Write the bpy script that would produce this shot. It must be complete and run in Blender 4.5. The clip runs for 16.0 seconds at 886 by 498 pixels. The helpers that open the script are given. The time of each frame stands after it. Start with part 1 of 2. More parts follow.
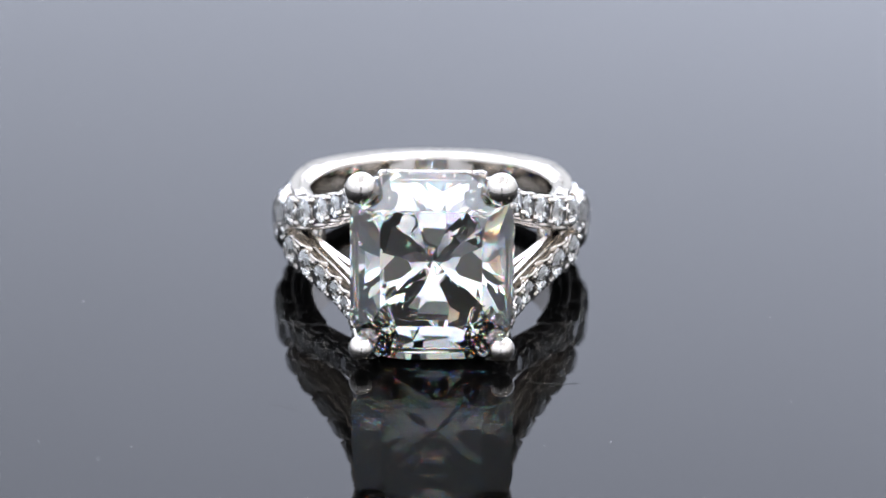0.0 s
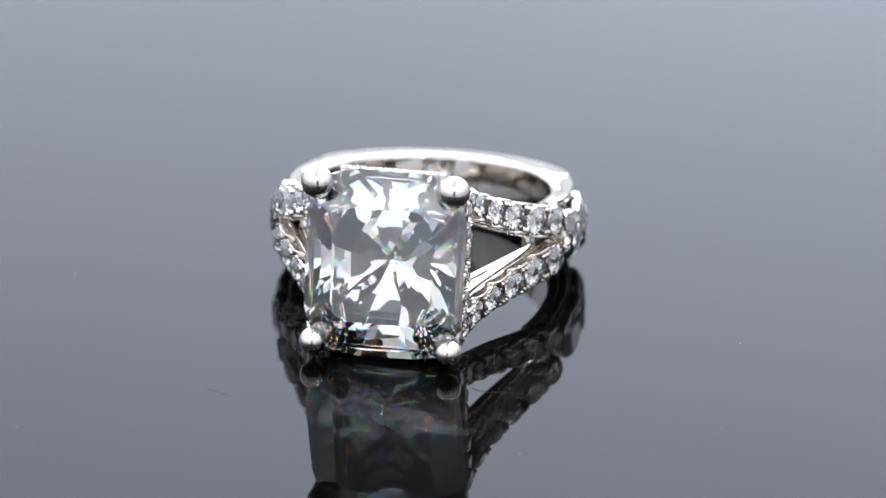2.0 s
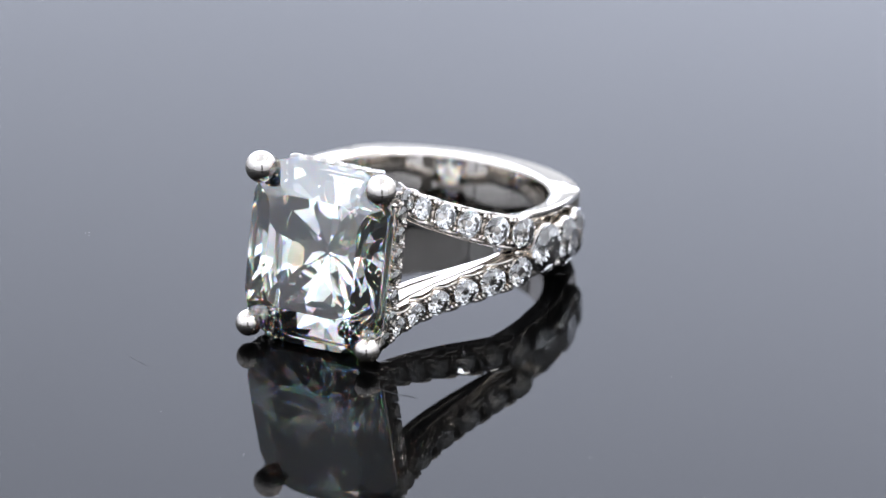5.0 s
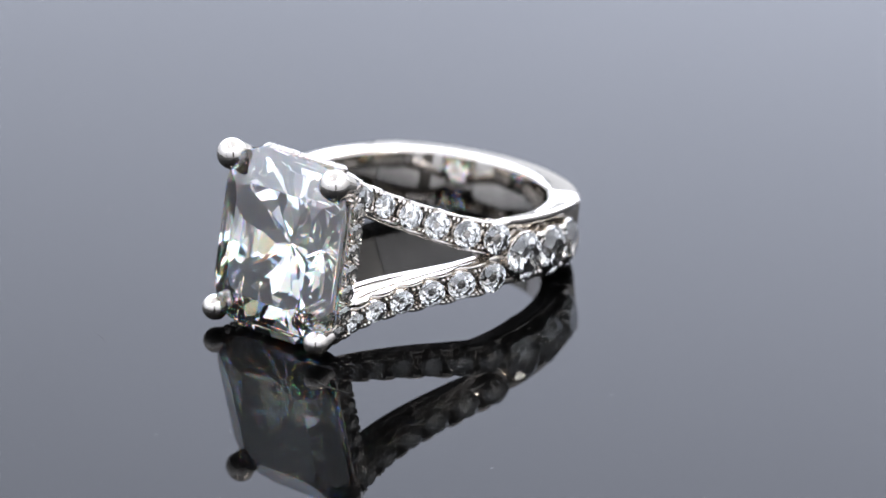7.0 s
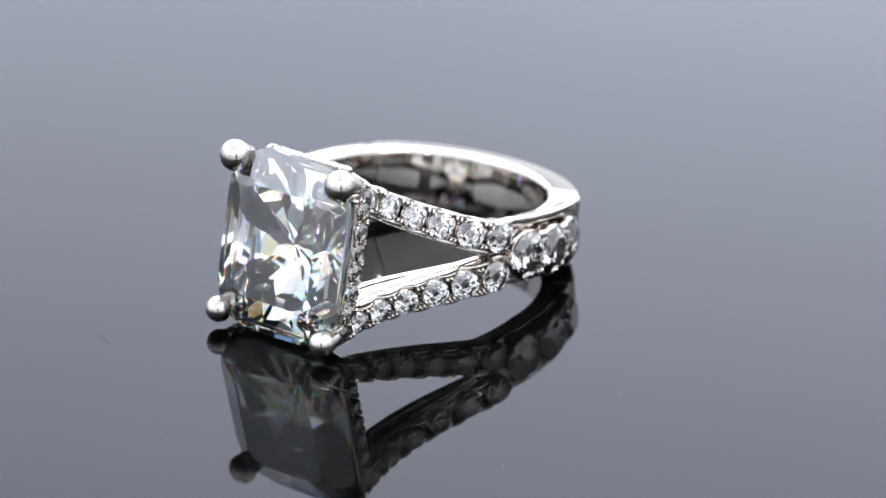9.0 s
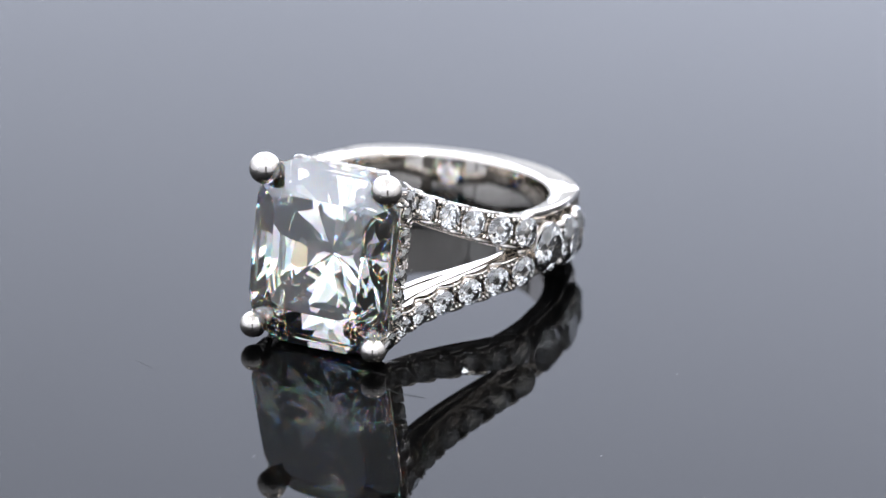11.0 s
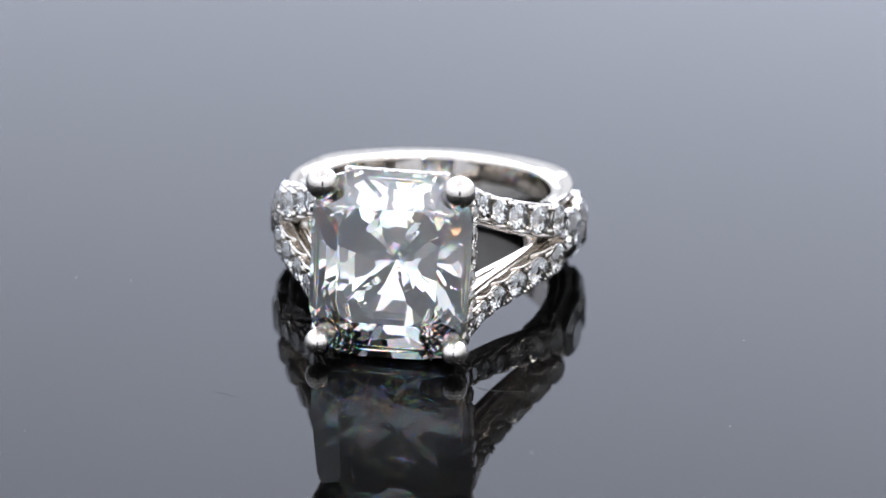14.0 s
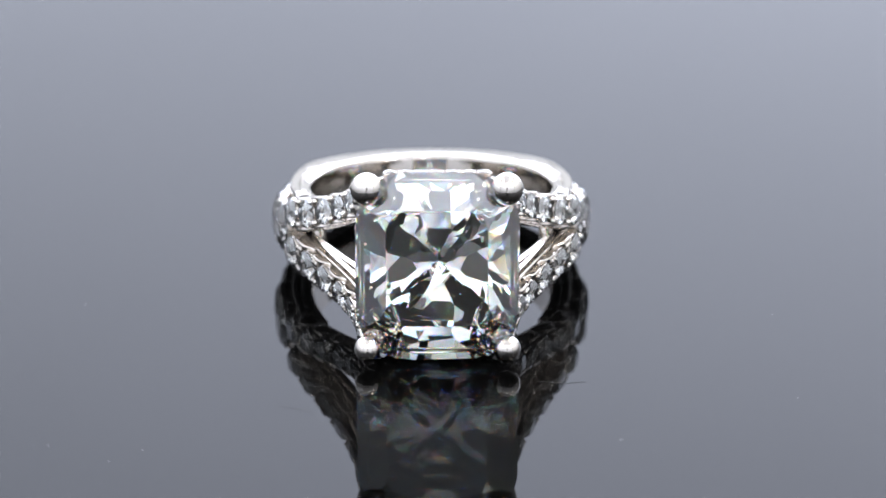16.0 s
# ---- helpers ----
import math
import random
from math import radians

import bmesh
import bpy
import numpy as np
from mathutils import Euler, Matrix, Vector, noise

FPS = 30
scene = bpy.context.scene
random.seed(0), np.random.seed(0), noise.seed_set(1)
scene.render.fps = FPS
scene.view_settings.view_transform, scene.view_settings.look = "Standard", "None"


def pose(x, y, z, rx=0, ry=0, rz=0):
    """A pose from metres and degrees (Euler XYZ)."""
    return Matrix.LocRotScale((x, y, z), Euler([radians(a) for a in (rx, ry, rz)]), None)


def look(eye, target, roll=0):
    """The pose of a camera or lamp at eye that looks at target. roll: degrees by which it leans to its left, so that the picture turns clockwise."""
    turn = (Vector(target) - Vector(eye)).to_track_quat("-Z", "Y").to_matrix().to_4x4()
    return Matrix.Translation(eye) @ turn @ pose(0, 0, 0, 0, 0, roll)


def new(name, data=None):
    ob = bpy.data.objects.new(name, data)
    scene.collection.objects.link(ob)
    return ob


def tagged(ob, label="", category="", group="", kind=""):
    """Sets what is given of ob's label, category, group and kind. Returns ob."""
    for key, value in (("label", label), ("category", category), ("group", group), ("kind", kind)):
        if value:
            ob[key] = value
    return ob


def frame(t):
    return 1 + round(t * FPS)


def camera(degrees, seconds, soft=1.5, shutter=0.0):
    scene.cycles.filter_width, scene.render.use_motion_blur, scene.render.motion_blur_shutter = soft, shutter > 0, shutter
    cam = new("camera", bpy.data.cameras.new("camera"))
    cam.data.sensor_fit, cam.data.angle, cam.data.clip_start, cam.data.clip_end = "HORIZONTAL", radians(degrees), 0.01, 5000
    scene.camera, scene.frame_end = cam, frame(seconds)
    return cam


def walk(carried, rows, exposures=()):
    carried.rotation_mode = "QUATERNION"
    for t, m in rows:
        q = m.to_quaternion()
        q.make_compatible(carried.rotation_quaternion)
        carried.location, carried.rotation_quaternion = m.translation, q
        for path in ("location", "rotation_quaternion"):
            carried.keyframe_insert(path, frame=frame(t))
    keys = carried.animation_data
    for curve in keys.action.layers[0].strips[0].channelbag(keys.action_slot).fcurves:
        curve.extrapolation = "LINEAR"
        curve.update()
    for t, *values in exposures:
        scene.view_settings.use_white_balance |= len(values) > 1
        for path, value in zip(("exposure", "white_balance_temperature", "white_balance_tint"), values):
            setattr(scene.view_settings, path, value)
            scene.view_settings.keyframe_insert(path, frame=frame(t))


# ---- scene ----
# ---------------------------------------------------------------- camera
MM = 0.001
cam = camera(15.0, 16.0, soft=1.5)
EYE = (0.805 * MM, -220.54 * MM, 95.8 * MM)
PITCH = -23.34
walk(cam, [(0.0, pose(*EYE, 90 + PITCH, 0, 0)), (16.0, pose(*EYE, 90 + PITCH, 0, 0))], exposures=[(0.0, 0.0), (16.0, 0.0)])
cam.data.dof.use_dof = True
cam.data.dof.focus_distance = 0.225
cam.data.dof.aperture_fstop = 32.0

# the turntable swings one way and comes back at the same speed
SWING, TURNING_TIME = -5.447, 7.883


def turn_at(t):
    return SWING * (TURNING_TIME - abs(t - TURNING_TIME))


# ring space: x across the head, y from the finger hole to the head, z along the finger
TILT = 9.6
YAW = 0.2
CENTRE = (-0.02 * MM, -1.15 * MM, 3.98 * MM)
RING_REST = pose(*CENTRE, 0, 0, 180 + YAW) @ pose(0, 0, 0, TILT, 0, 0)

# ---------------------------------------------------------------- world and lamps
world = bpy.data.worlds.new("studio")
world.use_nodes = True
scene.world = world
world.node_tree.nodes["Background"].inputs[0].default_value = (0.13, 0.13, 0.135, 1)
world.node_tree.nodes["Background"].inputs[1].default_value = 1.0


def spot_lamp(name, eye, target, size, watts, colour):
    data = bpy.data.lights.new(name, "AREA")
    data.shape, data.size, data.energy, data.color = "DISK", size, watts, colour
    ob = new(name, data)
    ob.matrix_world = look(eye, target)
    return ob


spot_lamp("led_lamp", (0.13, 0.02, 0.36), (0, -0.01, 0.005), 0.028, 0.3, (1, 0.93, 0.82))
spot_lamp("led_lamp", (0.24, -0.16, 0.26), (0, -0.01, 0.005), 0.026, 0.27, (1, 0.95, 0.88))
spot_lamp("led_lamp", (0.05, -0.20, 0.36), (0, -0.01, 0.005), 0.024, 0.25, (0.92, 0.96, 1))


# ---------------------------------------------------------------- materials
def material(name):
    m = bpy.data.materials.new(name)
    m.use_nodes = True
    return m, m.node_tree.nodes, m.node_tree.links, m.node_tree.nodes["Principled BSDF"]


def metal_material():
    m, n, l, b = material("white_gold")
    b.inputs["Metallic"].default_value = 1.0
    b.inputs["Base Color"].default_value = (0.67, 0.625, 0.575, 1)
    co = n.new("ShaderNodeTexCoord")
    big = n.new("ShaderNodeTexNoise")
    big.inputs["Scale"].default_value = 350
    big.inputs["Detail"].default_value = 4
    l.new(co.outputs["Object"], big.inputs["Vector"])
    ramp = n.new("ShaderNodeMapRange")
    ramp.inputs["To Min"].default_value, ramp.inputs["To Max"].default_value = 0.02, 0.08
    l.new(big.outputs["Fac"], ramp.inputs["Value"])
    l.new(ramp.outputs["Result"], b.inputs["Roughness"])
    fine = n.new("ShaderNodeTexNoise")
    fine.inputs["Scale"].default_value = 2200
    fine.inputs["Detail"].default_value = 3
    l.new(co.outputs["Object"], fine.inputs["Vector"])
    bump = n.new("ShaderNodeBump")
    bump.inputs["Strength"].default_value = 0.05
    bump.inputs["Distance"].default_value = 0.00005
    l.new(fine.outputs["Fac"], bump.inputs["Height"])
    l.new(bump.outputs["Normal"], b.inputs["Normal"])
    return m


def diamond_material(name, bends):
    """Clear stone that bends the ends of the spectrum by slightly different amounts."""
    m = bpy.data.materials.new(name)
    m.use_nodes = True
    n, l = m.node_tree.nodes, m.node_tree.links
    n.remove(n["Principled BSDF"])
    last = None
    for ior, tint in bends:
        g = n.new("ShaderNodeBsdfGlass")
        g.inputs["Color"].default_value = (*tint, 1)
        g.inputs["Roughness"].default_value = 0.0
        g.inputs["IOR"].default_value = ior
        if last is None:
            last = g
        else:
            add = n.new("ShaderNodeAddShader")
            l.new(last.outputs[0], add.inputs[0])
            l.new(g.outputs[0], add.inputs[1])
            last = add
    l.new(last.outputs[0], n["Material Output"].inputs["Surface"])
    return m


def acrylic_material():
    m, n, l, b = material("black_acrylic")
    b.inputs["Base Color"].default_value = (0.001, 0.001, 0.001, 1)
    b.inputs["IOR"].default_value = 1.18
    co = n.new("ShaderNodeTexCoord")
    smear = n.new("ShaderNodeTexNoise")
    smear.inputs["Scale"].default_value = 26
    smear.inputs["Detail"].default_value = 5
    l.new(co.outputs["Object"], smear.inputs["Vector"])
    mr = n.new("ShaderNodeMapRange")
    mr.inputs["From Min"].default_value, mr.inputs["From Max"].default_value = 0.35, 0.7
    mr.inputs["To Min"].default_value, mr.inputs["To Max"].default_value = 0.0, 0.012
    l.new(smear.outputs["Fac"], mr.inputs["Value"])
    l.new(mr.outputs["Result"], b.inputs["Roughness"])
    return m


def glow_material(name, colour, strength, slide=(0, 0, 0), uneven=0.1, base=1.0):
    """Thin white tent cloth; its cloudy glow stands in for lamps outside. Also serves lamp diffusers."""
    m, n, l, b = material(name)
    b.inputs["Base Color"].default_value = (0.32, 0.32, 0.32, 1)
    b.inputs["Roughness"].default_value = 0.9
    co = n.new("ShaderNodeTexCoord")
    cloud = n.new("ShaderNodeTexNoise")
    cloud.inputs["Scale"].default_value = 5 if uneven < 0.2 else 14
    cloud.inputs["Detail"].default_value = 3
    l.new(co.outputs["Object"], cloud.inputs["Vector"])
    mr = n.new("ShaderNodeMapRange")
    mr.inputs["To Min"].default_value, mr.inputs["To Max"].default_value = (1 - uneven) * strength, (1 + uneven) * strength
    l.new(cloud.outputs["Fac"], mr.inputs["Value"])
    b.inputs["Emission Color"].default_value = (*colour, 1)
    # light falloff put into the glow: stronger to one side, or upwards from the foot
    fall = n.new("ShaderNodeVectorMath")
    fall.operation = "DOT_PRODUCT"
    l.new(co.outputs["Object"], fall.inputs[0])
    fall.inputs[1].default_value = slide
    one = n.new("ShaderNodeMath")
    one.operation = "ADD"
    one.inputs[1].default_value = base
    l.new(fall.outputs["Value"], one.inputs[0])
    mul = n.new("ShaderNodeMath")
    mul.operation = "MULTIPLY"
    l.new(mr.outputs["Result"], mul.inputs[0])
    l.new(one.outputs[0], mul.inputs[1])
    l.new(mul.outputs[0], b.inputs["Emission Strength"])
    return m


def plain_material(name, colour, rough):
    m, n, l, b = material(name)
    b.inputs["Base Color"].default_value = (*colour, 1)
    b.inputs["Roughness"].default_value = rough
    return m


GOLD = metal_material()
STONE = diamond_material("centre_diamond", ((2.392, (0.54, 0.23, 0.13)), (2.417, (0.33, 0.54, 0.33)), (2.45, (0.13, 0.23, 0.54))))
MELEE = diamond_material("melee_diamond", ((2.417, (1.0, 1.0, 0.995)),))
ACRYLIC = acrylic_material()
CLOTH_BACK = glow_material("tent_cloth_back", (0.95, 1.0, 1.1), 0.6)
BACKLIGHT = glow_material("backlight_diffuser", (0.93, 1.0, 1.215), 3.15, (1.7, 0, 2.6))
CLOTH_TOP = glow_material("tent_cloth_top", (0.97, 1.0, 1.08), 0.6, (0, 0.8, 0), 0.7)
# side and front walls: emission painted dim at the foot, stronger with height
GLOW_CLOTH_SIDE = glow_material("tent_cloth_side_glow", (0.98, 1.0, 1.05), 0.85, (0, 0, 5.0), 0.7, 0.15)
GLOW_CLOTH_LEFT = glow_material("tent_cloth_left_glow", (0.92, 1.0, 1.15), 1.25, (0, 0, 5.0), 0.7, 0.15)
GLOW_CLOTH_FRONT = glow_material("tent_cloth_front_glow", (0.94, 1.0, 1.13), 0.88, (0, 0, 5.0), 0.7, 0.15)
LED_BAR = glow_material("led_bar_diffuser", (1.0, 0.99, 0.96), 0.9)
LED_CHIP = glow_material("led_chip", (1.0, 0.97, 0.92), 60.0)
FRAME = plain_material("tent_frame_black", (0.02, 0.02, 0.02), 0.5)
CLOTH_FLOOR = plain_material("tent_floor_cloth", (0.4, 0.4, 0.41), 0.9)
DUST = plain_material("dust", (0.35, 0.35, 0.36), 0.8)
FIBRE = plain_material("lint", (0.03, 0.03, 0.03), 0.7)


# ---------------------------------------------------------------- mesh helpers, drawn in millimetres
def part(name, bm, mat, parent=None, label="", smooth=False, mm=True):
    me = bpy.data.meshes.new(name)
    if mm:
        bmesh.ops.scale(bm, vec=(MM, MM, MM), verts=bm.verts)
    bmesh.ops.recalc_face_normals(bm, faces=bm.faces)
    for f in bm.faces:
        f.smooth = smooth
    bm.to_mesh(me)
    bm.free()
    me.materials.append(mat)
    ob = new(name, me)
    ob.parent = parent
    if label:
        tagged(ob, label)
    return ob


def share(name, me, parent, m):
    ob = new(name, me)
    ob.parent = parent
    ob.matrix_local = m
    return ob


def mm_matrix(p, x, y, z, s=(1, 1, 1)):
    """A pose, in ring space, from a place in millimetres, three axes and a scale along each."""
    m = Matrix.Identity(4)
    for i, (a, k) in enumerate(zip((x, y, z), s)):
        for r in range(3):
            m[r][i] = a[r] * k
    for r in range(3):
        m[r][3] = p[r] * MM
    return m


def loft(bm, loops, closed=False, caps=True):
    rows = [[bm.verts.new(p) for p in lp] for lp in loops]
    n = len(rows[0])
    pairs = list(zip(rows, rows[1:])) + ([(rows[-1], rows[0])] if closed else [])
    for a, b in pairs:
        for i in range(n):
            bm.faces.new((a[i], a[(i + 1) % n], b[(i + 1) % n], b[i]))
    if caps and not closed:
        bm.faces.new(rows[0])
        bm.faces.new(rows[-1])


def section(w, t, r, steps=3):
    """A rounded rectangle: w wide, from -t to 0 high."""
    pts = []
    for cx, cy, a0 in ((w / 2 - r, -r, 0), (-w / 2 + r, -r, 90), (-w / 2 + r, -t + r, 180), (w / 2 - r, -t + r, 270)):
        for k in range(steps + 1):
            a = radians(a0 + 90 * k / steps)
            pts.append((cx + r * math.cos(a), cy + r * math.sin(a)))
    return pts


def curve_point(pts, s):
    """Catmull-Rom through pts, s from 0 to 1."""
    n = len(pts) - 1
    u = min(max(s, 0), 1) * n
    i = min(int(u), n - 1)
    f = u - i
    p = [Vector(pts[min(max(i + k, 0), n)]) for k in (-1, 0, 1, 2)]
    if i == 0:
        p[0] = 2 * p[1] - p[2]
    if i == n - 1:
        p[3] = 2 * p[2] - p[1]
    return 0.5 * (2 * p[1] + (p[2] - p[0]) * f + (2 * p[0] - 5 * p[1] + 4 * p[2] - p[3]) * f * f + (3 * p[1] - p[0] - 3 * p[2] + p[3]) * f ** 3)


def ball(bm, centre, r, squash=(1, 1, 1), seg=16, rings=10):
    bmesh.ops.create_uvsphere(bm, u_segments=seg, v_segments=rings, radius=r,
                              matrix=Matrix.Translation(centre) @ Matrix.Diagonal((*squash, 1)))


def tube(bm, pts, radii, seg=16):
    """A round bar with domed ends through pts."""
    loops = []
    for i, p in enumerate(pts):
        d = (Vector(pts[min(i + 1, len(pts) - 1)]) - Vector(pts[max(i - 1, 0)])).normalized()
        a = d.orthogonal().normalized()
        b = d.cross(a)
        loops.append([Vector(p) + radii[i] * (a * math.cos(2 * math.pi * k / seg) + b * math.sin(2 * math.pi * k / seg)) for k in range(seg)])
    loft(bm, loops)


# ---------------------------------------------------------------- light tent and turntable
def box(bm, x0, y0, z0, x1, y1, z1):
    m = Matrix.Translation(((x0 + x1) / 2, (y0 + y1) / 2, (z0 + z1) / 2)) @ Matrix.Diagonal((x1 - x0, y1 - y0, z1 - z0, 1))
    bmesh.ops.create_cube(bm, size=1.0, matrix=m)


def panel(name, mat, label, *boxes):
    bm = bmesh.new()
    for b in boxes:
        box(bm, *b)
    ob = part(name, bm, mat, None, "", mm=False)
    return tagged(ob, label, "tent wall", kind="structure")


def build_tent():
    panel("wall_back", CLOTH_BACK, "white glowing cloth back wall of a photo tent", (-0.35, 0.30, -0.03, 0.35, 0.304, 0.45))
    panel("ceiling", CLOTH_TOP, "white glowing cloth ceiling of a photo tent", (-0.35, -0.32, 0.45, 0.35, 0.304, 0.454))
    panel("wall_left", GLOW_CLOTH_LEFT, "white glowing cloth side wall of a photo tent", (-0.354, -0.32, -0.03, -0.35, 0.304, 0.454))
    panel("wall_right", GLOW_CLOTH_SIDE, "white glowing cloth side wall of a photo tent", (0.35, -0.32, -0.03, 0.354, 0.304, 0.454))
    panel("wall_front", GLOW_CLOTH_FRONT, "white glowing cloth front wall of a photo tent with a lens slit",
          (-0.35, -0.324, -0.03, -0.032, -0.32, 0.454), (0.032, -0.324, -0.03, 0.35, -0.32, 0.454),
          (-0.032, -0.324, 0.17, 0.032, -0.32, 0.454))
    light = tagged(new("light_panel"), "wide white LED softbox hanging before the tent's back wall", "lamp")
    bm = bmesh.new()
    box(bm, -0.30, 0.285, 0.055, 0.30, 0.288, 0.40)
    part("diffuser", bm, BACKLIGHT, light, "glowing white diffuser", mm=False)
    bm = bmesh.new()
    box(bm, -0.303, 0.288, 0.052, 0.303, 0.2985, 0.403)
    part("housing", bm, FRAME, light, "black aluminium housing", mm=False)
    for x in (-0.17, 0.17):
        bm = bmesh.new()
        box(bm, x - 0.035, -0.22, 0.425, x + 0.035, 0.22, 0.438)
        bar = tagged(new("led_bar"), "long white LED light bar under the tent ceiling", "lamp", "light bars")
        part("diffuser", bm, LED_BAR, bar, "glowing white diffuser", mm=False)
        chip_me = None
        for k in range(14):
            m = Matrix.Translation((x, -0.208 + 0.032 * k, 0.4235))
            if chip_me is None:
                bm = bmesh.new()
                bmesh.ops.create_cone(bm, cap_ends=True, segments=16, radius1=0.0055, radius2=0.0065, depth=0.003)
                chip = part("led_chip", bm, LED_CHIP, bar, "small bright LED", mm=False)
                chip_me = chip.data
                chip.matrix_local = m
            else:
                share("led_chip", chip_me, bar, m)
        bm = bmesh.new()
        box(bm, x - 0.038, -0.223, 0.438, x + 0.038, 0.223, 0.45)
        part("housing", bm, FRAME, bar, "black aluminium housing", mm=False)
    for x in (-0.346, 0.346):
        for y in (-0.316, 0.296):
            bm = bmesh.new()
            box(bm, x - 0.004, y - 0.004, -0.03, x + 0.004, y + 0.004, 0.45)
            tagged(part("tent_pole", bm, FRAME, None, mm=False), "thin black corner pole of the photo tent", "tent pole", "tent poles")
    panel("floor", CLOTH_FLOOR, "white cloth floor of a photo tent", (-0.354, -0.324, -0.034, 0.354, 0.304, -0.03))


def lathe(bm, profile, seg):
    """Turns (radius, height) pairs round the z axis; the ends close on the axis."""
    loops = [[(r * math.cos(2 * math.pi * k / seg), r * math.sin(2 * math.pi * k / seg), z) for k in range(seg)] for r, z in profile]
    loft(bm, loops)


def build_turntable():
    table = tagged(new("turntable"), "round glossy black acrylic turntable with a mirror surface", "turntable")
    bm = bmesh.new()
    lathe(bm, [(83, -4), (84.5, -3.6), (85, -3), (85, -0.8), (84.7, -0.2), (84, 0)], 160)
    part("disc", bm, ACRYLIC, table, "glossy black acrylic disc")
    bm = bmesh.new()
    lathe(bm, [(55, -30), (55, -8), (52, -4)], 64)
    part("base", bm, plain_material("base_plastic", (0.02, 0.02, 0.022), 0.4), table, "matt black plastic base")
    return table


# ---------------------------------------------------------------- stones
def clip_solid(planes, size):
    """The solid inside all planes (normal, distance), cut from a block."""
    bm = bmesh.new()
    bmesh.ops.create_cube(bm, size=size)
    for nrm, d in planes:
        nrm = Vector(nrm).normalized()
        geom = list(bm.verts) + list(bm.edges) + list(bm.faces)
        cut = bmesh.ops.bisect_plane(bm, geom=geom, dist=1e-5, plane_co=nrm * d, plane_no=nrm, clear_outer=True)
        edges = [e for e in cut["geom_cut"] if isinstance(e, bmesh.types.BMEdge)]
        if len(edges) > 2:
            bmesh.ops.edgeloop_fill(bm, edges=edges)
    bmesh.ops.remove_doubles(bm, verts=bm.verts, dist=1e-4)
    return bm


def cushion(ang):
    """How far the stone's outline, an oblong with bowed sides and soft corners, reaches along the direction ang."""
    c, q = abs(math.cos(ang)), abs(math.sin(ang))
    return 2.8 * c + 3.4 * q + math.hypot(2.75 * c, 2.95 * q)


def centre_stone_solid():
    """An elongated cushion brilliant: table along +z, and tiers of pavilion facets."""
    crown, girdle = 1.32, 0.12
    rng = random.Random(4)
    planes = []

    def facet(deg, slope, rho, depth, square=1.0):
        """A facet leaning by slope degrees that passes the height depth at the share rho of the outline's reach."""
        ang = radians(deg)
        round_h = math.hypot(5.55 * math.cos(ang), 6.35 * math.sin(ang))
        h = cushion(ang) * square + round_h * (1 - square)
        s = math.atan(math.tan(radians(slope)) * 6.0 / h)
        up = 1 if depth > 0 else -1
        nrm = Vector((math.cos(ang) * math.sin(s), math.sin(ang) * math.sin(s), math.cos(s) * up))
        p = Vector((math.cos(ang) * h * rho, math.sin(ang) * h * rho, depth))
        planes.append((nrm, nrm.dot(p)))

    for k in range(48):
        ang = radians(7.5 * k + 3.75)
        planes.append(((math.cos(ang), math.sin(ang), 0), cushion(ang)))
    planes.append(((0, 0, 1), crown))
    # crown: four sides and four corners round the table, stars between them, halves along the girdle
    for k in range(4):
        facet(90 * k, 26.0, 0.99, girdle + 0.08)
        facet(90 * k + 45, 29.5, 0.98, girdle + 0.06)
    for k in range(8):
        facet(45 * k + 22.5, 19.5, 0.615, crown)
        for side in (-1, 1):
            facet(45 * k + side * 11 + rng.uniform(-1, 1), 34.5 + rng.uniform(-1, 1), 1.0, girdle)
            facet(45 * k + side * 5.5, 29.5 + rng.uniform(-0.6, 0.6), 0.93, girdle + 0.26)
    # pavilion: eight facets meet in a point, with edges along both axes
    main = 39.8
    fall = 6 * math.tan(radians(main))
    deep = fall * 1.14
    for k in range(8):
        facet(45 * k + 22.5 + rng.uniform(-1, 1), main + rng.uniform(-0.35, 0.35), 0.0, -deep, 0.6)
    # tiers of narrower facets that cut the edges between them, each a little steeper, leaning unevenly
    depth, before = deep, 0.0
    for count, rho, slope, spread in ((8, 0.10, 40.9, 1.6), (16, 0.21, 41.8, 3.4), (16, 0.33, 42.6, 4.4), (24, 0.45, 43.6, 4.8),
                                      (24, 0.57, 45.0, 5.0), (32, 0.69, 47.0, 5.0), (32, 0.81, 50.0, 5.0)):
        depth -= 6 * math.tan(radians(slope - 0.9)) * (rho - before)
        before = rho
        turn = 0 if count in (8, 24) else 11.25
        for k in range(count):
            lean = slope + spread * (0.35 if k % 2 else -0.35) + rng.uniform(-0.5, 0.5) * spread
            facet(360 * k / count + turn + rng.uniform(-80, 80) / count, lean, rho, -depth * rng.uniform(0.985, 1.01), 0.6 + 0.2 * rho)
    for k in range(28):
        facet(360 * (k + 0.5) / 28 + rng.uniform(-2, 2), 56.0 + rng.uniform(-2, 2), 1.0, -girdle, 0.95)
    return clip_solid(planes, 40)


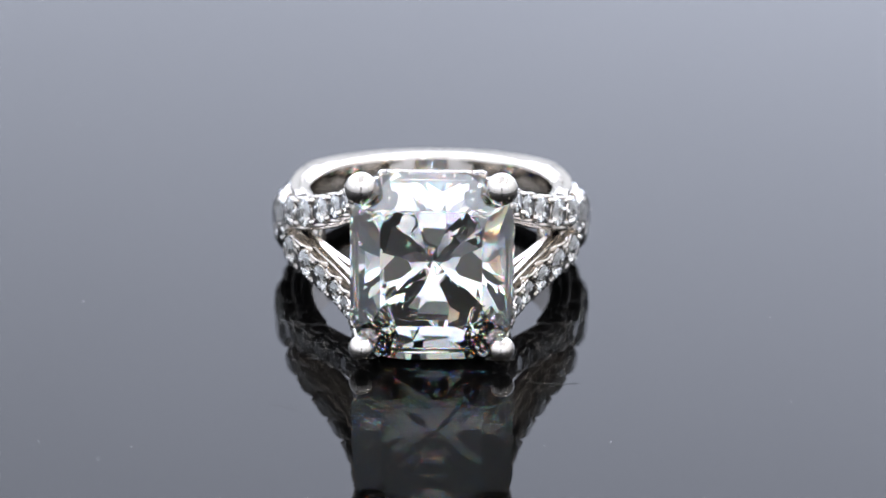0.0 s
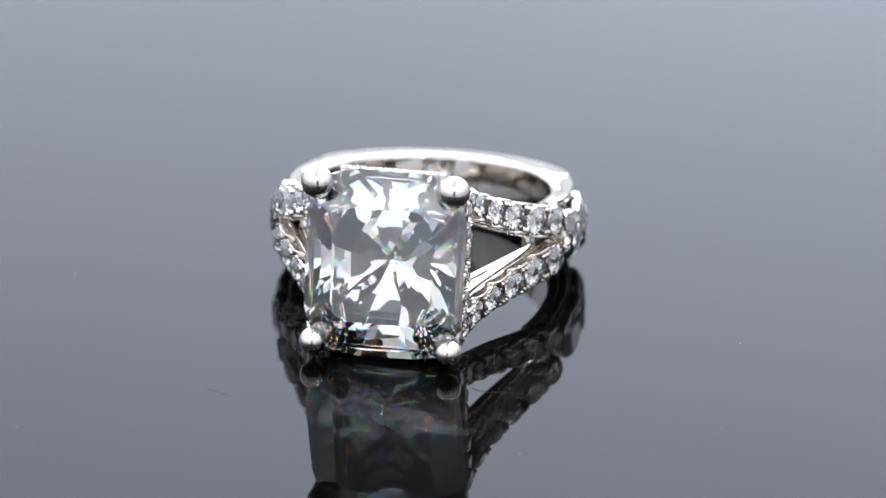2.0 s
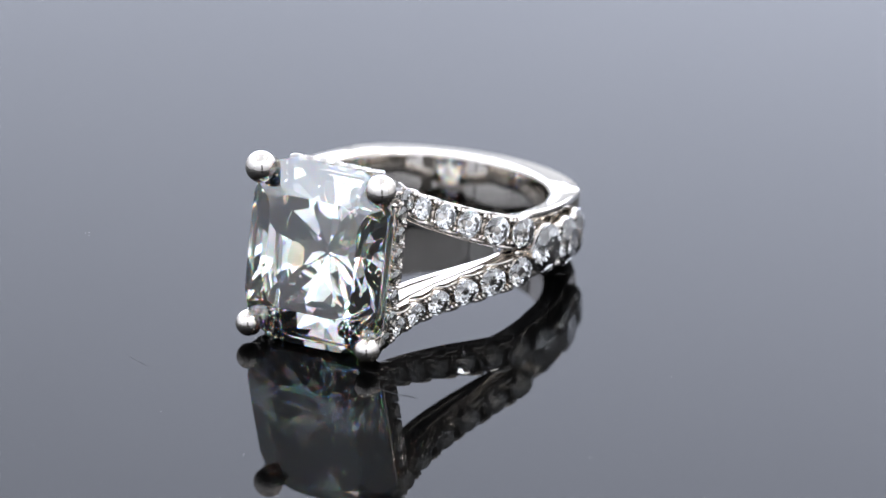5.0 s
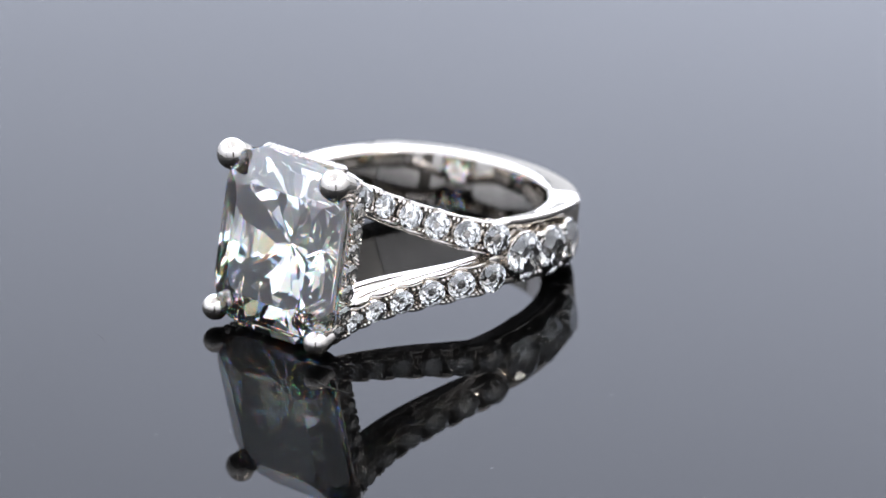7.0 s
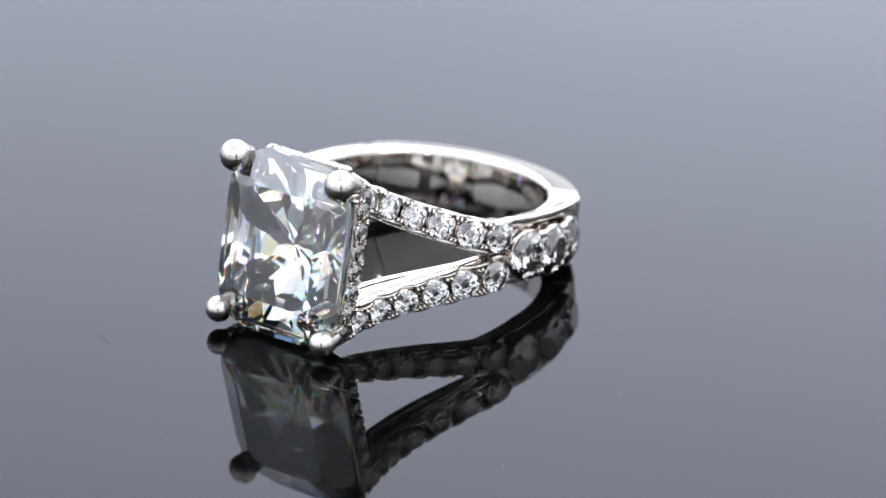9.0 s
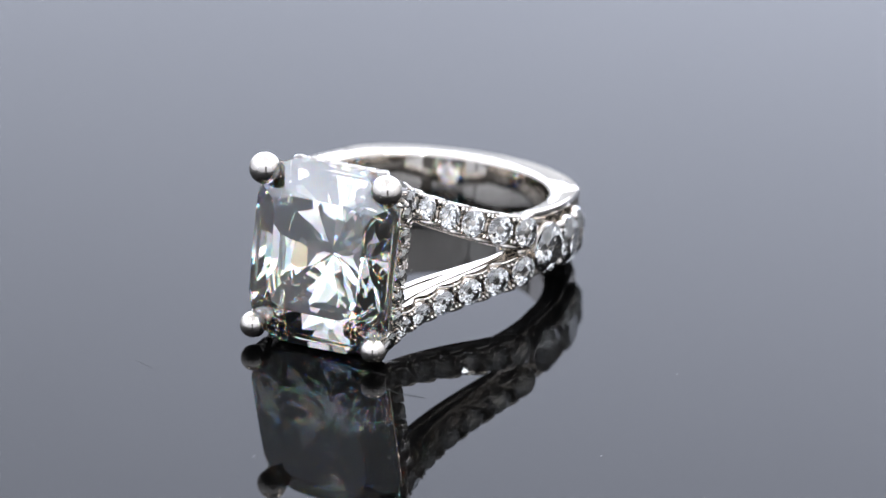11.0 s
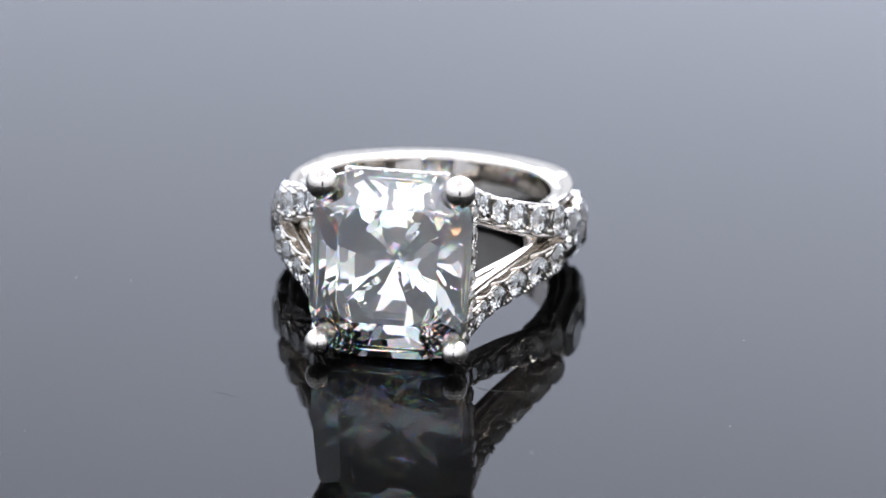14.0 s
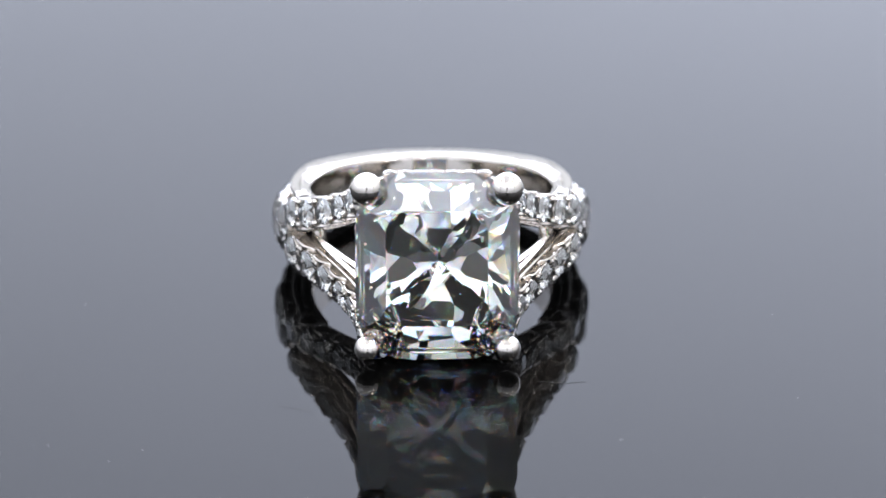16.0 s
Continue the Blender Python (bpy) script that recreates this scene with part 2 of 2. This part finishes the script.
def melee_mesh():
    """A round brilliant of radius 1 mm."""
    planes = [((0, 0, 1), 0.32)]
    for k in range(16):
        g = radians(22.5 * k + 11.25)
        planes.append(((math.cos(g), math.sin(g), 0), 0.985))
        for slope, lift, sign in ((40, 0.03, 1), (42.5, -0.03, -1)):
            s = radians(slope)
            nrm = Vector((math.cos(g) * math.sin(s), math.sin(g) * math.sin(s), sign * math.cos(s)))
            planes.append((nrm, nrm.dot(Vector((math.cos(g), math.sin(g), lift)))))
    for k in range(8):
        g = radians(45 * k)
        for slope, lift, sign in ((33, 0.045, 1), (40.6, -0.06, -1)):
            s = radians(slope)
            nrm = Vector((math.cos(g) * math.sin(s), math.sin(g) * math.sin(s), sign * math.cos(s)))
            planes.append((nrm, nrm.dot(Vector((math.cos(g), math.sin(g), lift)))))
    bm = clip_solid(planes, 6)
    bmesh.ops.scale(bm, vec=(MM, MM, MM), verts=bm.verts)
    bmesh.ops.recalc_face_normals(bm, faces=bm.faces)
    me = bpy.data.meshes.new("pave_stone")
    bm.to_mesh(me)
    bm.free()
    me.materials.append(MELEE)
    return me


# ---------------------------------------------------------------- the ring
INNER, OUTER = 8.5, 10.9
HEAD_Y = 16.3
BACK = -0.35


def collar_mesh():
    """A thin round seat for a stone of radius 1 mm."""
    bm = bmesh.new()
    seg = 14
    rows = []
    for rad, z in ((0.90, -0.80), (1.0, -0.72), (1.04, -0.16), (1.03, -0.07), (1.0, -0.06), (0.97, -0.10), (0.74, -0.80)):
        rows.append([(rad * math.cos(2 * math.pi * k / seg), rad * math.sin(2 * math.pi * k / seg), z) for k in range(seg)])
    loft(bm, rows, closed=True)
    ob_mesh = finished(bm, "stone_seat")
    return ob_mesh


def bead_mesh():
    """A small claw of radius 1 mm that holds two stones."""
    bm = bmesh.new()
    tube(bm, [(0, 0, -3.2), (0, 0, -0.2), (0, 0, 0.45), (0, 0, 0.85), (0, 0, 1.05)], [1.0, 1.0, 0.88, 0.55, 0.1], 8)
    return finished(bm, "bead")


def finished(bm, name):
    bmesh.ops.scale(bm, vec=(MM, MM, MM), verts=bm.verts)
    bmesh.ops.recalc_face_normals(bm, faces=bm.faces)
    for f in bm.faces:
        f.smooth = True
    me = bpy.data.meshes.new(name)
    bm.to_mesh(me)
    bm.free()
    me.materials.append(GOLD)
    return me


def stone_row(ring, meshes, places, bead_r=0.24, wide=1.0):
    """Stones with their seats and the beads between them. places: place, along, across, out, radius."""
    stone_me, collar_me, bead_me = meshes
    for i, (p, along, across, out, r) in enumerate(places):
        share("pave_stone", stone_me, ring, mm_matrix(p, along, across, out, (r, r * wide, r)))
        share("stone_seat", collar_me, ring, mm_matrix(p, along, across, out, (r, r * wide, r)))
        if i + 1 < len(places):
            p2, al2, ac2, out2, r2 = places[i + 1]
            mid = (Vector(p) + Vector(p2)) / 2
            o = (out + out2).normalized()
            c = (across + ac2).normalized()
            for side in (-1, 1):
                for lean in (-1, 1):
                    run = o.cross(c) * -1
                    at = mid + c * side * 0.76 * wide * (r + r2) / 2 + run * lean * bead_r * 0.95
                    share("bead", bead_me, ring, mm_matrix(at, run, c, o, (bead_r * 0.8, bead_r * 1.25, bead_r)))


def shank_path(s, low):
    """Centre line of the outer face of one arm of the split shank, s from 0 at the split to 1 at the prong; the lower arm bows further out."""
    pts = [(10.25, 3.0, 1.05), (9.55, 5.0, 1.1), (8.4, 7.0, 1.62), (7.15, 8.95, 2.32), (6.05, 11.0, 3.15), (5.35, 13.0, 4.1), (5.0, 15.4, 5.35)]
    more = (0.55, 0.7, 0.75, 0.68, 0.5, 0.3, 0.05)
    if low:
        pts = [(x, y, z + m) for (x, y, z), m in zip(pts, more)]
    return curve_point(pts, s)


def shank_frame(s, low):
    p = shank_path(s, low)
    t = (shank_path(min(s + 0.01, 1), low) - shank_path(max(s - 0.01, 0), low)).normalized()
    n = Vector((t.y, -t.x, 0)).normalized()
    n = (n + Vector((0, 0, 0.28 * s))).normalized()
    n = (n - t * n.dot(t)).normalized()
    return p, t, n, t.cross(n)


def along_arm(s0, s1, share_of_length, low):
    """The curve's parameter at a share of the length between s0 and s1."""
    steps = [s0 + (s1 - s0) * k / 80 for k in range(81)]
    pts = [shank_path(q, low) for q in steps]
    run = [0.0]
    for k in range(80):
        run.append(run[-1] + (pts[k + 1] - pts[k]).length)
    for k in range(80):
        if run[k + 1] >= share_of_length * run[-1] - 1e-9:
            return steps[k]
    return s1


HEAD = Matrix.Translation((0, HEAD_Y, 0)) @ pose(0, 0, 0, 3.3, 0, -2.0) @ Matrix.Translation((0, -HEAD_Y, 0))


def mirror(v, sx, sz):
    return Vector((v[0] * sx, v[1], v[2] * sz))


def build_ring():
    ring = tagged(new("diamond_ring"), "white gold split-shank ring with a large cushion diamond and pave stones", "ring")
    meshes = (melee_mesh(), collar_mesh(), bead_mesh())

    # plain band, thicker behind the stones, that carries the seats at both sides
    bm = bmesh.new()
    loops = []
    steps = 150
    for i in range(steps + 1):
        deg = 60 + (360 - 120) * i / steps
        off = abs(deg - 180)
        rear = min(max((70 - off) / 12, 0), 1)
        near = min(max((off - 96) / 30, 0), 1)
        out = OUTER * rear + 9.45 * (1 - rear)
        wide = min(max((85 - off) / 35, 0), 1)
        width = 4.35 * wide + 3.9 * (1 - wide) - 0.5 * near
        flare = 0.6 * min(max((off - 55) / 40, 0), 1)
        a = radians(deg)
        radial = Vector((math.sin(a), math.cos(a), 0))
        sec = section(width + flare, out - INNER, 0.3 + 0.06 * rear, 5)
        loops.append([radial * (out + q) + Vector((0, BACK, w - flare / 2 + 0.1 * wide)) for w, q in sec])
    loft(bm, loops)
    part("band", bm, GOLD, ring, "polished plain white gold back of the band", smooth=True)

    for sx in (1, -1):
        # low lips along both edges of the stone-set stretch
        for sz in (1, -1):
            bm = bmesh.new()
            loops = []
            for k in range(31):
                deg = 62 + 58 * k / 30
                f = min(k / 5, 1)
                a = radians(deg)
                radial = Vector((math.sin(a) * sx, math.cos(a), 0))
                top = 9.95 + 0.75 * (k / 30) ** 4
                loops.append([radial * (top + q) + Vector((0, BACK, sz * (1.4 + 0.43 * f + (0.5 * (1 - (k / 30) ** 2) if sz < 0 else 0)) + w)) for w, q in section(0.6, top - 9.3, 0.16, 3)])
            loft(bm, loops)
            part("edge_lip", bm, GOLD, ring, "polished edge beside the large stones", smooth=True)
        # large single stones on each side of the band
        places = []
        for k in range(3):
            deg = 78.5 + 15.6 * k
            a = radians(deg)
            radial = Vector((math.sin(a) * sx, math.cos(a), 0))
            along = Vector((math.cos(a) * sx, -math.sin(a), 0))
            places.append((radial * 10.72 + Vector((0, BACK, -0.42)), along, radial.cross(along), radial, 1.5))
        stone_row(ring, meshes, places, 0.22, 1.16)
        for sz in (1, -1):
            bm = bmesh.new()
            loops = []
            for i in range(41):
                f = i / 40
                p, t, n, b = shank_frame(f, sz < 0)
                sec = section(2.3 - 0.6 * f, 0.95 - 0.1 * f, 0.2, 3)
                inward = Vector((0, 0, -0.14))
                loops.append([mirror(p + inward + b * w + n * (q - 0.66), sx, sz) for w, q in sec])
            loft(bm, loops)
            arm = part("shank_arm", bm, GOLD, ring, "polished white gold arm of the split shank", smooth=True)
            # polished inner rail behind the stones, joined to the arm by a recessed web
            rail_loops, web_loops = [], []
            for i in range(31):
                f = 0.06 + 0.94 * i / 30
                p, t, n, b = shank_frame(f, sz < 0)
                deep = 1.15 + 0.75 * f
                low = p + Vector((0, 0, -0.1 - 0.42 * f))
                rail_loops.append([mirror(low + b * w + n * (q - deep), sx, sz) for w, q in section(1.5 - 0.3 * f, 0.95, 0.36, 4)])
                web_loops.append([mirror(v, sx, sz) for v in (p + b * 0.35 - n * 1.3, p - b * 0.35 - n * 1.3, low - b * 0.35 - n * (deep + 0.3), low + b * 0.35 - n * (deep + 0.3))])
            bm = bmesh.new()
            loft(bm, rail_loops)
            part("inner_rail", bm, GOLD, arm, "polished rounded inner rail of the arm", smooth=True)
            bm = bmesh.new()
            loft(bm, web_loops)
            part("web", bm, GOLD, arm, "recessed web between stones and rail", smooth=True)
            # stones grow from the prong towards the split
            radii = [1.05 - 0.058 * k for k in range(7)]
            reach = [0.0]
            for k in range(6):
                reach.append(reach[-1] + radii[k] + radii[k + 1])
            places = []
            for k in range(7):
                p, t, n, b = shank_frame(along_arm(0.11, 0.975, reach[k] / reach[-1], sz < 0), sz < 0)
                t, n = mirror(t, sx, sz), mirror(n, sx, sz)
                places.append((mirror(p, sx, sz), t, n.cross(t), n, radii[k]))
            stone_row(ring, meshes, places, 0.17)
            # low walls along both sides of the stones, cut away in an arch beside each stone
            stops = [along_arm(0.11, 0.975, q / reach[-1], sz < 0) for q in reach]
            for side in (-1, 1):
                wall_loops = []
                for k in range(6):
                    for step in range(12 + (k == 5)):
                        u = step / 12
                        f = stops[k] + (stops[k + 1] - stops[k]) * u
                        p, t, n, b = shank_frame(f, sz < 0)
                        top = -0.02 - 0.5 * math.cos(math.pi * u) ** 4
                        at = (radii[k] + (radii[k + 1] - radii[k]) * u) + 0.02
                        sec = section(0.26, 1.25 + top, 0.08, 2)
                        wall_loops.append([mirror(p + b * (side * at + w) + n * (q + top), sx, sz) for w, q in sec])
                bm = bmesh.new()
                loft(bm, wall_loops)
                part("scalloped_wall", bm, GOLD, arm, "thin polished wall cut in arches beside the stones", smooth=True)
            # prong with its domed tip
            bm = bmesh.new()
            fat = 1.1 if sz > 0 else 0.92
            tip = Vector((4.62, HEAD_Y - (0 if sz > 0 else 0.35), 5.3 if sz > 0 else 5.5))
            foot = Vector((4.7, 14.5, 5.05))
            pts, radii = [], []
            for k in range(7):
                a = radians(15 * k)
                pts.append(tip + Vector((0, 1.0 * math.cos(a), 0)))
                radii.append(fat * max(math.sin(a), 0.02))
            for f in (0.2, 0.45, 0.7, 1.0):
                pts.append(tip.lerp(foot, f))
                radii.append(fat - 0.4 * f)
            tube(bm, [HEAD @ mirror(p, sx, sz) for p in pts], radii, 24)
            part("prong", bm, GOLD, ring, "rounded polished white gold prong", smooth=True)

    # hidden halo: a rail with small stones that face outwards round the diamond
    a, b, r = 5.3, 6.05, 1.9
    outline = []
    for cx, cz, a0 in ((a - r, b - r, 0), (-a + r, b - r, 90), (-a + r, -b + r, 180), (a - r, -b + r, 270)):
        for k in range(7):
            g = radians(a0 + 15 * k)
            outline.append((Vector((cx + r * math.cos(g), 0, cz + r * math.sin(g))), Vector((math.cos(g), 0, math.sin(g)))))
    bm = bmesh.new()
    loops = []
    for p, out in outline:
        sec = section(1.25, 0.6, 0.12, 2)
        loops.append([p + Vector((0, 14.15 + w, 0)) + out * (q - 0.25) for w, q in sec])
    loft(bm, loops, closed=True)
    bmesh.ops.transform(bm, matrix=HEAD, verts=bm.verts)
    part("halo_rail", bm, GOLD, ring, "white gold rail below the diamond's edge", smooth=True)
    up = Vector((0, 1, 0))
    for axis, sign in (("x", 1), ("x", -1), ("z", 1), ("z", -1)):
        places = []
        count = 6 if axis == "x" else 7
        span = 3.55 if axis == "x" else 3.15
        for k in range(count):
            f = -span + 2 * span * k / (count - 1)
            out = Vector((sign, 0, 0)) if axis == "x" else Vector((0, 0, sign))
            p = Vector((sign * a, 14.15, f)) if axis == "x" else Vector((f, 14.15, sign * b))
            turned = HEAD.to_3x3() @ out
            rail = (HEAD.to_3x3() @ up).cross(turned)
            places.append((HEAD @ p, rail, turned.cross(rail), turned, 0.6 if axis == "x" else 0.5))
        stone_row(ring, meshes, places, 0.11)

    # the large stone: its table faces along the ring's y
    bm = centre_stone_solid()
    bmesh.ops.transform(bm, matrix=Matrix(((1, 0, 0, 0), (0, 0, 1, 15.35), (0, -1, 0, 0), (0, 0, 0, 1))), verts=bm.verts)
    bmesh.ops.transform(bm, matrix=HEAD, verts=bm.verts)
    part("cushion_diamond", bm, STONE, ring, "large clear cushion-cut diamond with many facets")
    return ring


# fine threads of lint on the disc, as bends in the disc's plane, in millimetres
THREADS = [
    [(6.53, -20.67), (7.9, -21.02), (9.76, -20.85)],
    [(-10.41, -24.07), (-9.41, -24.4), (-8.41, -24.81)],
]


def build_lint():
    made = []
    for path, r in zip(THREADS, (0.012, 0.006)):
        bm = bmesh.new()
        pts = [curve_point([(x, y, r + 0.01) for x, y in path], k / 12) for k in range(13)]
        tube(bm, pts, [r * 0.5] + [r] * 11 + [r * 0.4], 6)
        made.append(tagged(part("lint_thread", bm, FIBRE, None, smooth=True), "fine dark thread of lint lying on the black disc", "lint", "lint on the disc"))
    rng = random.Random(9)
    for k in range(16):
        bm = bmesh.new()
        bmesh.ops.create_icosphere(bm, subdivisions=1, radius=rng.uniform(0.014, 0.032))
        for v in bm.verts:
            v.co *= rng.uniform(0.7, 1.3)
        bmesh.ops.translate(bm, verts=bm.verts, vec=(rng.uniform(-26, 26), rng.uniform(-34, 10), 0.02))
        made.append(tagged(part("dust_speck", bm, DUST, None), "tiny pale speck of dust on the black disc", "dust", "dust on the disc"))
    return made


build_tent()
lint = build_lint()
turntable = build_turntable()
diamond_ring = build_ring()


# ---------------------------------------------------------------- motion
def motions():
    times = [0.5 * k for k in range(33)] + [7.7, 7.8, 7.8667, 7.9, 7.9667, 8.0667]
    times = sorted(set(times))
    walk(turntable, [(t, pose(0, 0, 0, 0, 0, turn_at(t))) for t in times])
    for piece in lint:
        walk(piece, [(t, pose(0, 0, 0, 0, 0, turn_at(t))) for t in times])
    walk(diamond_ring, [(t, pose(0, 0, 0, 0, 0, turn_at(t)) @ RING_REST) for t in times])


motions()
